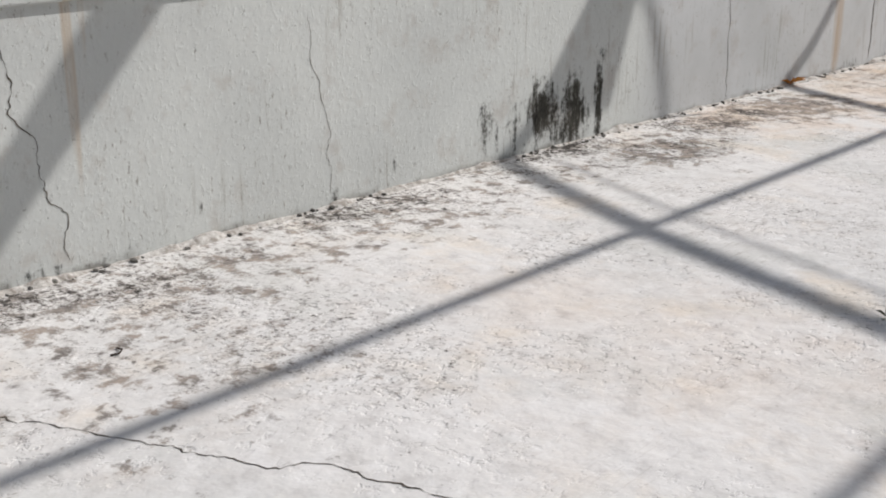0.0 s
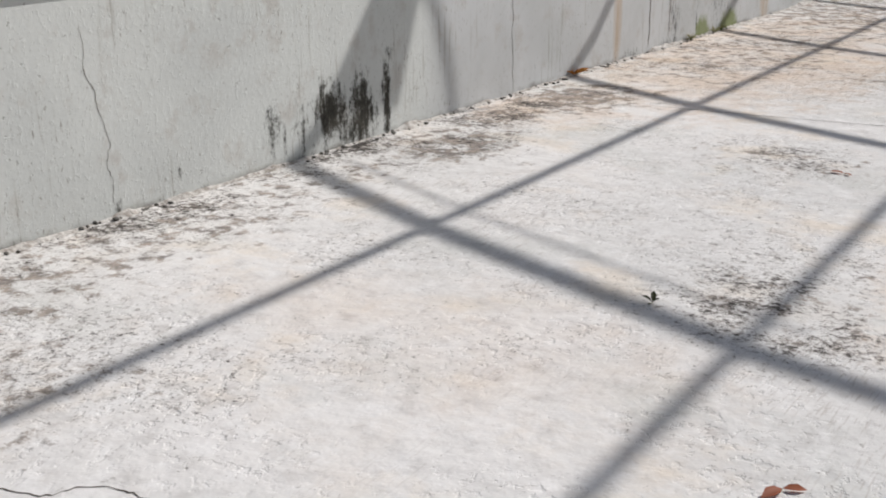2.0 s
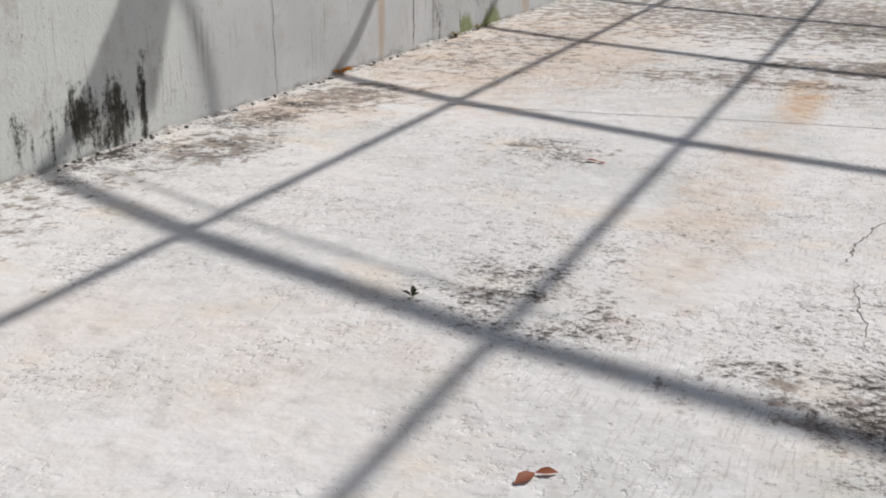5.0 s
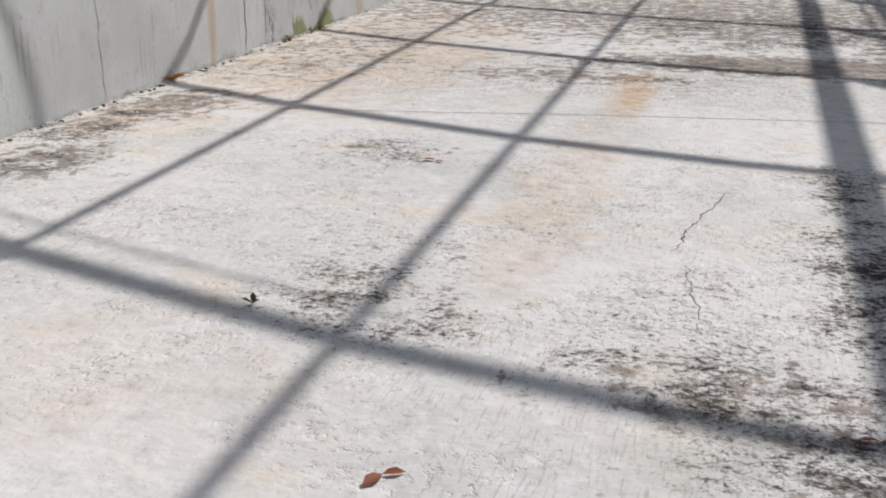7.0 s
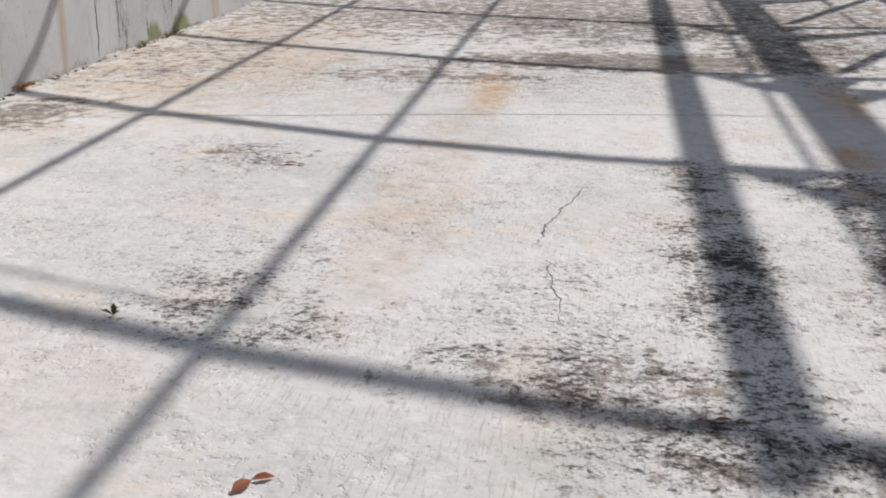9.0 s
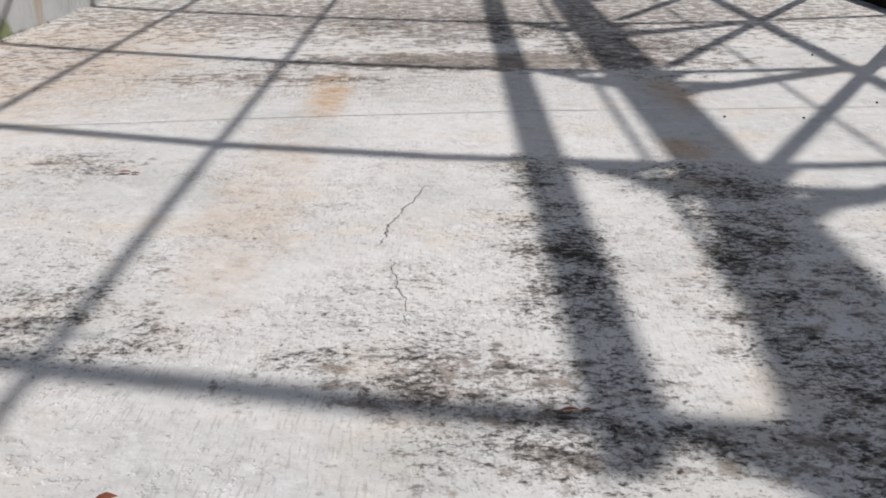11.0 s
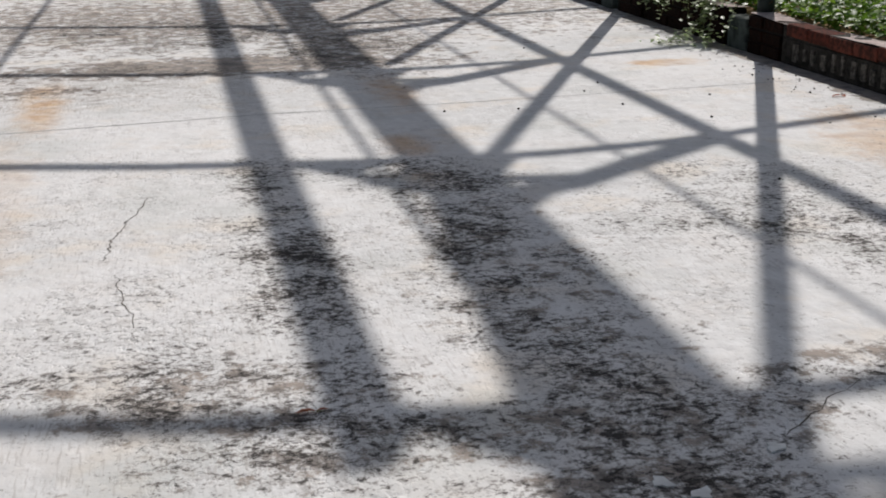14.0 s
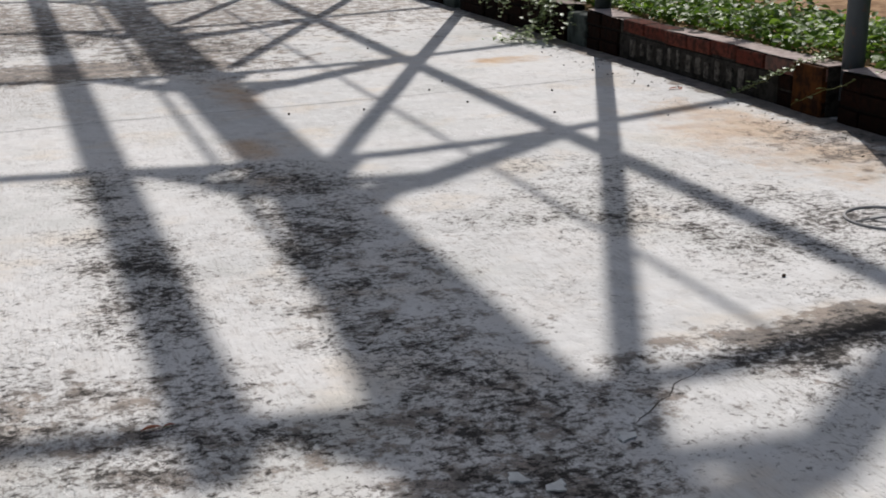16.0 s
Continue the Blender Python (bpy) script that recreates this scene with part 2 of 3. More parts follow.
def make_wall_paint():
    m = Mat("grey_white_wall_paint", 0.8)
    m.b.inputs["Specular IOR Level"].default_value = 0.1
    lump, cloud = m.noise(26, 6, 0.6), m.noise(1.7, 5)
    yz = m.t.nodes.new("ShaderNodeSeparateXYZ")
    m.put(m.co, yz.inputs[0])
    y, z = yz.outputs[1], yz.outputs[2]
    old = m.span(y, 5.75, 5.4)                       # the older, lumpier coat
    col = m.mix(m.span(cloud, 0.35, 0.68), (0.58, 0.595, 0.575), (0.52, 0.535, 0.52))
    col = m.mix(old, m.mix(m.span(cloud, 0.35, 0.68), (0.53, 0.54, 0.545), (0.46, 0.47, 0.47)), col)
    col = m.mix(m.math("MULTIPLY", m.span(m.noise(6, 6, 0.65), 0.52, 0.7), 0.35), col, (0.36, 0.31, 0.27))
    # drips: thin upright streaks
    drip_n = m.noise(1.0, 6, 0.65, m.scaled(m.co, (1, 30, 1.6)))
    drip = m.math("MULTIPLY", m.span(drip_n, 0.56, 0.68), m.span(m.noise(1.1, 3), 0.42, 0.62))
    col = m.mix(m.math("MULTIPLY", drip, 0.6), col, (0.27, 0.255, 0.22))
    streaks = ramp_sum(m, [m.blob(0, a, 1, b, z=c, rz=d, ragged=0.15) for a, b, c, d in (
        (2.05, 0.02, 0.78, 0.45), (2.11, 0.012, 0.97, 0.2), (7.97, 0.07, 0.4, 0.45), (11.1, 0.12, 0.3, 0.4))])
    col = m.mix(m.math("MULTIPLY", streaks, m.span(drip_n, 0.3, 0.62, 0.12, 0.6)), col, (0.40, 0.28, 0.17))
    # black mould with hanging edges
    mould_a = ramp_sum(m, [m.math("MULTIPLY", m.blob(0, a, 1, b, z=c, rz=d, ragged=0.55, soft=1.6), k) for a, b, c, d, k in (
        (4.22, 0.07, 0.18, 0.17, 1.15), (4.30, 0.03, 0.1, 0.14, 0.9), (4.43, 0.06, 0.18, 0.15, 0.95), (4.66, 0.14, 0.20, 0.17, 1.65), (4.6, 0.4, 0.0, 0.1, 0.8), (4.66, 0.15, 0.62, 0.2, 0.6), (5.17, 0.05, 0.44, 0.07, 1.1),
        (2.0, 0.5, 0.02, 0.06, 0.8), (1.95, 0.12, 0.35, 0.10, 0.6), (3.47, 0.03, 0.7, 0.35, 0.62), (3.57, 0.02, 0.7, 0.4, 0.6), (3.6, 0.02, 0.11, 0.05, 1.1),
        (2.55, 0.015, 0.13, 0.04, 1.1), (4.6, 0.03, 0.6, 0.12, 0.8), (3.24, 0.05, 0.03, 0.06, 1.0), (3.0, 1.6, 0.0, 0.035, 0.75))])
    mould_b = ramp_sum(m, [m.math("MULTIPLY", m.blob(0, a, 1, b, z=c, rz=d, ragged=0.55, soft=1.6), k) for a, b, c, d, k in (
        (4.92, 0.11, 0.17, 0.21, 1.5), (5.14, 0.05, 0.18, 0.26, 1.45), (4.88, 0.30, 0.10, 0.12, 1.15), (8.55, 0.05, 0.25, 0.4, 0.8), (9.0, 0.16, 0.25, 0.5, 0.9),
        (9.45, 0.14, 0.2, 0.5, 0.8), (8.2, 0.3, 0.0, 0.09, 0.9), (8.95, 0.5, 0.0, 0.08, 0.9), (10.0, 0.3, 0.3, 0.5, 0.85), (12.5, 1.2, 0.3, 0.6, 0.75),
        (6.8, 0.25, 0.10, 0.16, 0.55))])
    mould = m.math("MAXIMUM", mould_a, mould_b)
    m_n = m.math("ADD", m.math("MULTIPLY", m.noise(1.0, 8, 0.72, m.scaled(m.co, (1, 22, 4))), 0.6), m.math("MULTIPLY", m.noise(36, 6, 0.75), 0.4))
    lim = m.math("SUBTRACT", 0.67, m.math("MULTIPLY", mould, 0.24))
    black = m.span(m_n, lim, m.math("ADD", lim, 0.18))
    col = m.mix(m.math("MULTIPLY", black, 0.98), col, m.mix(m.span(m_n, 0.45, 0.66), (0.06, 0.055, 0.045), (0.016, 0.016, 0.014)))
    # pits and flakes
    pit = m.span(m.noise(38, 4, 0.6), 0.66, 0.73)
    fleck = m.math("MULTIPLY", m.span(m.noise(1.0, 6, 0.7, m.scaled(m.co, (1, 60, 22))), 0.575, 0.66), m.span(m.noise(2.2, 3), 0.42, 0.6))
    col = m.mix(m.math("MULTIPLY", fleck, 0.8), col, (0.24, 0.225, 0.20))
    col = m.mix(m.math("MULTIPLY", pit, 0.5), col, (0.2, 0.19, 0.17))
    # dirt splashed up from the floor
    splash = m.math("MULTIPLY", m.span(m.math("ADD", z, m.math("MULTIPLY", m.noise(9, 5, 0.7), -0.09)), 0.0, -0.045), m.span(m.noise(2.3, 4, 0.65), 0.44, 0.6, 0.0, 0.75))
    col = m.mix(splash, col, (0.17, 0.155, 0.135))
    green = ramp_sum(m, [m.blob(0, 9.6, 1, 0.16, z=0.0, rz=0.16), m.blob(0, 10.2, 1, 0.2, z=0.0, rz=0.15)])
    col = m.mix(m.math("MULTIPLY", green, 0.8), col, (0.16, 0.19, 0.05))
    knob = m.span(m.noise(1.0, 4, 0.6, m.scaled(m.co, (1, 38, 34))), 0.50, 0.80)
    coat = m.math("ADD", m.math("MULTIPLY", lump, 0.35), m.math("ADD", m.math("MULTIPLY", knob, 0.26), m.math("MULTIPLY", pit, -0.7)))
    m.bump(m.math("ADD", m.math("MULTIPLY", coat, m.math("ADD", m.math("MULTIPLY", old, 0.85), 0.12)), m.math("MULTIPLY", black, 0.2)), 0.5, 0.011)
    return m.colour(col)


def make_metal(name, a, c, rust_amount=0.25, rough=0.5):
    m = Mat(name, rough, 0.35)
    col = m.mix(m.noise(7, 5), a, c)
    col = m.mix(m.math("MULTIPLY", m.span(m.noise(14, 6, 0.7), 0.58, 0.68), rust_amount), col, (0.25, 0.11, 0.05))
    m.bump(m.noise(60, 3), 0.15, 0.004)
    return m.colour(col)


def make_clay(name, a, c, dirt, pale_part):
    m = Mat(name, 0.92)
    col = m.mix(m.random(), a, c)
    n = m.noise(22, 7, 0.7)
    col = m.mix(m.math("MULTIPLY", m.span(n, 0.40, 0.60), 0.85), col, dirt)
    pale = m.math("MULTIPLY", m.span(m.random(), 0.72, 0.78), pale_part)
    col = m.mix(pale, col, (0.42, 0.37, 0.33))
    m.b.inputs["Specular IOR Level"].default_value = 0.06
    m.bump(n, 0.8, 0.012)
    return m.colour(col)


def make_plain(name, a, c, scale=12, rough=0.9, bump=0.5):
    m = Mat(name, rough)
    n = m.noise(scale, 7, 0.68)
    m.b.inputs["Specular IOR Level"].default_value = 0.1
    m.bump(n, bump, 0.015)
    return m.colour(m.mix(m.span(n, 0.36, 0.64), a, c))


def make_leaf(name, a, c, rough=0.45):
    m = Mat(name, rough)
    m.b.inputs["Specular IOR Level"].default_value = 0.3
    col = m.mix(m.island(), a, c)
    col = m.mix(m.math("MULTIPLY", m.noise(40, 3), 0.3), col, tuple(x * 0.5 for x in a))
    m.b.inputs["Transmission Weight"].default_value = 0.0
    tr = m.t.nodes.new("ShaderNodeBsdfTranslucent")
    m.put(col, tr.inputs[0])
    mx = m.t.nodes.new("ShaderNodeMixShader")
    mx.inputs[0].default_value = 0.42
    m.t.links.new(m.b.outputs[0], mx.inputs[1])
    m.t.links.new(tr.outputs[0], mx.inputs[2])
    m.t.links.new(mx.outputs[0], m.t.nodes["Material Output"].inputs[0])
    return m.colour(col)


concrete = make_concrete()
wall_paint = make_wall_paint()
steel = make_metal("galvanised_steel", (0.095, 0.115, 0.135), (0.06, 0.075, 0.09))
dark_paint = make_metal("dark_green_paint", (0.018, 0.026, 0.023), (0.012, 0.018, 0.016), 0.3)
iron = make_metal("grey_iron", (0.46, 0.45, 0.44), (0.34, 0.335, 0.33), 0.2, 0.85)
clay = make_clay("red_clay_block", (0.115, 0.030, 0.020), (0.17, 0.058, 0.040), (0.035, 0.018, 0.014), 0.15)
# the planter fronts' deep shade is put into these near-black clay and mortar colours
dark_clay = make_clay("shade_dark_clay_block", (0.012, 0.005, 0.003), (0.020, 0.008, 0.005), (0.006, 0.004, 0.003), 0.0)
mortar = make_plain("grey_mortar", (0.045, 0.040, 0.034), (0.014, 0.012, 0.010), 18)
dark_mortar = make_plain("shade_dark_mortar", (0.012, 0.010, 0.008), (0.006, 0.005, 0.004), 18)
top_mortar = make_plain("pale_top_mortar", (0.50, 0.42, 0.39), (0.33, 0.26, 0.24), 14)
letter_paint = make_plain("worn_pale_paint", (0.15, 0.135, 0.115), (0.035, 0.030, 0.026), 30)
fillet_mortar = make_plain("old_pale_mortar", (0.62, 0.60, 0.57), (0.30, 0.27, 0.24), 22, 0.95, 0.8)
pale_block = make_plain("pale_cement_block", (0.075, 0.088, 0.080), (0.03, 0.036, 0.032), 10)
rusty_face = make_plain("rusty_orange_render", (0.085, 0.030, 0.007), (0.02, 0.008, 0.004), 9)
soil = make_plain("dry_earth", (0.40, 0.255, 0.145), (0.20, 0.115, 0.06), 6, 0.97, 1.0)
crumb_grey = make_plain("mortar_crumb", (0.20, 0.19, 0.175), (0.09, 0.085, 0.075), 30)
crumb_dark = make_plain("dark_litter", (0.09, 0.06, 0.04), (0.035, 0.025, 0.02), 30)
crack_dark = make_plain("crack_shadow_dirt", (0.16, 0.135, 0.11), (0.055, 0.047, 0.04), 20, 1.0)
joint_grey = make_plain("joint_filler", (0.42, 0.41, 0.40), (0.30, 0.29, 0.28), 12)
leaf_green = make_leaf("green_leaf", (0.035, 0.10, 0.010), (0.27, 0.42, 0.05), 0.5)
leaf_weed = make_leaf("yellow_green_weed_leaf", (0.27, 0.25, 0.08), (0.38, 0.33, 0.13), 0.7)
leaf_pale = make_leaf("pale_creeper_leaf", (0.45, 0.50, 0.30), (0.18, 0.28, 0.07), 0.4)
leaf_red = make_leaf("dry_red_leaf", (0.30, 0.075, 0.035), (0.40, 0.15, 0.08), 0.6)
leaf_brown = make_leaf("dry_orange_leaf", (0.70, 0.32, 0.07), (0.50, 0.20, 0.06), 0.7)
leaf_dark = make_leaf("dark_withered_leaf", (0.03, 0.035, 0.012), (0.05, 0.055, 0.02), 0.6)
stem_green = make_plain("green_stem", (0.14, 0.17, 0.05), (0.20, 0.20, 0.09), 25, 0.7)
chip_white = make_plain("white_paint_chip", (0.75, 0.75, 0.73), (0.62, 0.61, 0.59), 25, 0.7, 0.2)


# ---------------- mesh tools ----------------
def mesh_of(bm, name):
    me = bpy.data.meshes.new(name)
    bm.to_mesh(me)
    bm.free()
    return me


def part(name, bm, material, parent=None, label=""):
    ob = new(name, mesh_of(bm, name))
    ob.data.materials.append(material)
    ob.parent = parent
    return tagged(ob, label)


def thing(name, at, label, category, group="", kind=""):
    ob = new(name)
    ob.empty_display_size = 0.1
    ob.location = at
    return tagged(ob, label, category, group, kind)


def box(bm, x0, x1, y0, y1, z0, z1, bevel=0.0):
    r = bmesh.ops.create_cube(bm, size=1.0)
    vs = r["verts"]
    bmesh.ops.scale(bm, vec=(x1 - x0, y1 - y0, z1 - z0), verts=vs)
    bmesh.ops.translate(bm, vec=((x0 + x1) / 2, (y0 + y1) / 2, (z0 + z1) / 2), verts=vs)
    if bevel:
        es = list({e for v in vs for e in v.link_edges})
        bmesh.ops.bevel(bm, geom=es, offset=bevel, segments=2, affect="EDGES", profile=0.5)
    return bm


def tube(bm, points, radius, sides=10, caps=True):
    """A round bar through the points; radius may be one number or one per point."""
    pts = [Vector(p) for p in points]
    rings = []
    for i, p in enumerate(pts):
        d = (pts[min(i + 1, len(pts) - 1)] - pts[max(i - 1, 0)]).normalized()
        side = d.cross(Vector((0, 0, 1)) if abs(d.z) < 0.95 else Vector((0, 1, 0))).normalized()
        up = side.cross(d)
        r = radius[i] if isinstance(radius, (list, tuple)) else radius
        rings.append([bm.verts.new(p + (side * math.cos(a) + up * math.sin(a)) * r)
                      for a in (2 * math.pi * k / sides for k in range(sides))])
    for a, c in zip(rings, rings[1:]):
        for k in range(sides):
            bm.faces.new((a[k], a[(k + 1) % sides], c[(k + 1) % sides], c[k])).smooth = True
    if caps:
        bm.faces.new(rings[0][::-1]), bm.faces.new(rings[-1])
    return bm


# ---------------- ground ----------------
def sheet(x0, x1, y0, y1, z, cell, lift=0.0):
    """A top surface with gentle unevenness, closed by a skirt below."""
    bm = bmesh.new()
    nx, ny = max(1, round((x1 - x0) / cell)), max(1, round((y1 - y0) / cell))
    rows = [[bm.verts.new((x0 + (x1 - x0) * i / nx, y0 + (y1 - y0) * j / ny, 0)) for j in range(ny + 1)] for i in range(nx + 1)]
    for r in rows:
        for v in r:
            v.co.z = z + lift * noise.fractal(Vector((v.co.x * 0.9, v.co.y * 0.9, 3.3)), 1.0, 2.0, 4)
    for a, c in zip(rows, rows[1:]):
        for j in range(ny):
            bm.faces.new((a[j], c[j], c[j + 1], a[j + 1])).smooth = True
    return bm


bm = bmesh.new()
box(bm, -300, 8.52, -300, 400, -0.3, 0.0)
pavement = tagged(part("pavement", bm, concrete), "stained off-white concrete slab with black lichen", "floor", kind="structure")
bm = sheet(8.5, 16.5, -6, 30, 0.25, 0.2, 0.05)
box(bm, 16.4, 400, -300, 400, 0.0, 0.22)
box(bm, 8.5, 16.5, -300, -5.9, 0.0, 0.22)
box(bm, 8.5, 16.5, 29.9, 400, 0.0, 0.22)
tagged(part("ground", bm, soil), "dry brown earth behind the planter edge", "ground", kind="structure")


def ribbon(points, width, z=0.0015, plane="floor", ragged=0.35, steps=12, wander=0.02):
    """A thin uneven line of dirt in a crack, on the floor (x, y) or on the wall (y, z)."""
    bm = bmesh.new()
    pts = []
    for (a, b), (c, d) in zip(points, points[1:]):
        for k in range(steps):
            f = k / steps
            pts.append(Vector((a + (c - a) * f, b + (d - b) * f)))
    pts.append(Vector(points[-1]))
    left, right = [], []
    for i, p in enumerate(pts):
        d = (pts[min(i + 1, len(pts) - 1)] - pts[max(i - 1, 0)]).normalized()
        n = Vector((-d.y, d.x))
        q = p + n * wander * (noise.noise(Vector((p.x * 9, p.y * 9, 1.0))) + 0.45 * noise.noise(Vector((p.x * 47, p.y * 47, 2.0))))
        w = width * (1 + ragged * 2 * noise.noise(Vector((p.x * 23, p.y * 23, 5.0)))) / 2
        w *= min(1.0, 0.25 + min(i, len(pts) - 1 - i) * 0.3)
        for side, s in ((left, 1), (right, -1)):
            e = q + n * w * s
            side.append(bm.verts.new((e.x, e.y, z) if plane == "floor" else (z, e.x, e.y)))
    for i in range(len(pts) - 1):
        bm.faces.new((left[i], right[i], right[i + 1], left[i + 1]))
    bmesh.ops.recalc_face_normals(bm, faces=bm.faces)
    return bm


FLOOR_CRACKS = [
    ([(0.55, 1.12), (0.86, 1.23), (1.0, 1.29), (1.25, 1.39), (1.42, 1.44), (1.55, 1.50), (1.70, 1.61), (1.84, 1.66), (2.0, 1.70), (2.4, 1.80), (2.9, 1.85)], 0.0042),
    ([(3.82, 5.35), (3.76, 5.04), (3.69, 4.82), (3.68, 4.66), (3.66, 4.47)], 0.004), ([(3.70, 4.3), (3.74, 4.11), (3.79, 3.74), (3.78, 3.6)], 0.0025),
    ([(5.85, 2.85), (5.45, 2.55)], 0.004), ([(6.6, 4.2), (6.15, 5.0)], 0.003),
]
for pts, wd in FLOOR_CRACKS:
    part("crack", ribbon(pts, wd, ragged=0.7, wander=0.035), crack_dark, pavement)
part("joint", ribbon([(1.0, 6.62), (1.95, 6.74), (3.05, 6.93), (4.48, 7.10), (5.88, 7.16), (7.32, 7.27), (8.2, 7.35)], 0.009, wander=0.01), joint_grey, pavement)

# ---------------- parapet wall ----------------
bm = bmesh.new()
box(bm, -0.16, 0.0, -12, 40, 0.0, 0.955)
wall = tagged(part("wall_west", bm, wall_paint), "cracked grey-white rendered parapet wall with black mould", "wall", kind="structure")
part("coping", box(bmesh.new(), -0.20, 0.024, -12, 40, 0.9552, 1.02, 0.008), wall_paint, wall)
WALL_CRACKS = [
    ([(1.75, 0.93), (1.80, 0.8), (1.84, 0.71), (1.82, 0.61), (1.89, 0.51), (1.90, 0.38), (1.94, 0.28), (1.98, 0.22), (1.965, 0.05)], 0.0034),
    ([(3.12, 0.82), (3.13, 0.62), (3.20, 0.43), (3.225, 0.3), (3.2, 0.21), (3.225, 0.06)], 0.0024),
    ([(6.48, 0.94), (6.47, 0.5), (6.48, 0.0)], 0.004), ([(8.53, 0.94), (8.52, 0.4), (8.53, 0.03)], 0.012), ([(8.9, 0.9), (8.91, 0.1)], 0.008),
]
SLANT = 0.02          # the wall is slightly out of square with the planter
wall.matrix_basis = Matrix.Translation((0, 2, 0)) @ Matrix.Rotation(-SLANT, 4, "Z") @ Matrix.Translation((0, -2, 0))


def foot(y):
    """Where the wall's face meets the slab."""
    return SLANT * (y - 2)


for pts, wd in WALL_CRACKS:
    part("crack", ribbon(pts, wd, 0.0015, "wall", ragged=0.6, wander=0.03), crack_dark, wall)


def crumbs(name, count, place, size, material, label, category, seed):
    """Many small angular lumps as one mesh."""
    rnd = random.Random(seed)
    bm = bmesh.new()
    for _ in range(count):
        x, y = place(rnd)
        r = size * (0.35 + rnd.random() ** 2 * 1.2)
        vs = bmesh.ops.create_icosphere(bm, subdivisions=1, radius=r)["verts"]
        sq = (0.8 + rnd.random() * 0.8, 0.8 + rnd.random() * 0.8, 0.5 + rnd.random() * 0.4)
        for v in vs:
            j = 1 + 0.35 * (rnd.random() - 0.5)
            v.co = Vector((x + v.co.x * sq[0] * j, y + v.co.y * sq[1] * j, r * sq[2] * 0.6 + v.co.z * sq[2] * j))
    return tagged(part(name, bm, material), label, category, kind="stuff")


def by_wall(r):
    y = r.choice((3.2, 2.0, 4.9, 6.0, 7.0, 8.2, 9.3, r.uniform(1, 11))) + r.gauss(0, 0.35)
    return foot(y) + 0.004 + 0.05 * r.random() ** 2, y


def fillet(y0, y1, step):
    """A broken bead of old mortar in the corner of wall and slab."""
    bm = bmesh.new()
    rows = []
    for i in range(int((y1 - y0) / step) + 1):
        y = y0 + i * step
        n = noise.fractal(Vector((y * 2.1, 4.0, 0)), 0.8, 2.1, 5)
        k = max(0.0, min(1.0, 0.45 + 1.1 * n))
        w, h = 0.012 + 0.045 * k, 0.006 + 0.026 * k * k
        j = 0.5 + 0.5 * noise.noise(Vector((y * 31, 0, 7)))
        rows.append([bm.verts.new((foot(y) + a, y, b)) for a, b in ((-0.01, h), (0.2 * w, h * (0.7 + 0.2 * j)), (0.55 * w, h * (0.3 + 0.25 * j)), (w, -0.004))])
    for a, b in zip(rows, rows[1:]):
        for k in range(3):
            bm.faces.new((a[k], a[k + 1], b[k + 1], b[k]))
    bmesh.ops.recalc_face_normals(bm, faces=bm.faces)
    return bm


part("mortar_fillet", fillet(0.5, 13.0, 0.018), fillet_mortar, wall, "broken pale mortar bead").matrix_basis = wall.matrix_basis.inverted()
crumbs("mortar_crumbs", 380, by_wall, 0.008, crumb_grey, "grey mortar crumbs along the foot of the wall", "debris", 4)
crumbs("leaf_litter", 150, lambda r: (8.18 - abs(r.gauss(0, 0.22)), r.uniform(4.6, 9.3)), 0.0045, crumb_dark,
       "dark leaf litter and grit beside the planter", "litter", 5)

# ---------------- canopy frame overhead ----------------
# the unseen eave end is bent upward to place the rib shadows on the wall
PROFILE = [(1.3, 4.32), (1.64, 4.11), (1.79, 4.04), (1.95, 3.95), (2.1, 3.94), (2.28, 4.04), (3.67, 4.52), (5.44, 5.02), (6.7, 5.28), (8.13, 5.47), (8.76, 5.47),
           (9.43, 5.38), (10.86, 4.94), (13.0, 4.1), (15.0, 3.2)]
POST_X = 8.5


GUSSETS = ([(7.42, 5.40), (7.86, 5.71), (7.86, 5.44)], [(7.86, 5.80), (8.6, 6.25), (8.6, 5.80)], [(8.02, 5.795), (8.6, 5.795), (8.6, 5.52), (8.02, 5.5)],
           [(8.62, 6.04), (8.95, 6.0), (8.9, 6.32), (8.62, 6.4)])


def plate(corners, thick, lean=0.0):
    """A flat steel plate in the plane of an arch."""
    bm = bmesh.new()
    f = bm.faces.new([bm.verts.new((x - POST_X, lean - thick / 2, z)) for x, z in corners])
    ext = bmesh.ops.extrude_face_region(bm, geom=[f])
    bmesh.ops.translate(bm, vec=(0, thick, 0), verts=[g for g in ext["geom"] if isinstance(g, bmesh.types.BMVert)])
    bmesh.ops.recalc_face_normals(bm, faces=bm.faces)
    return bm


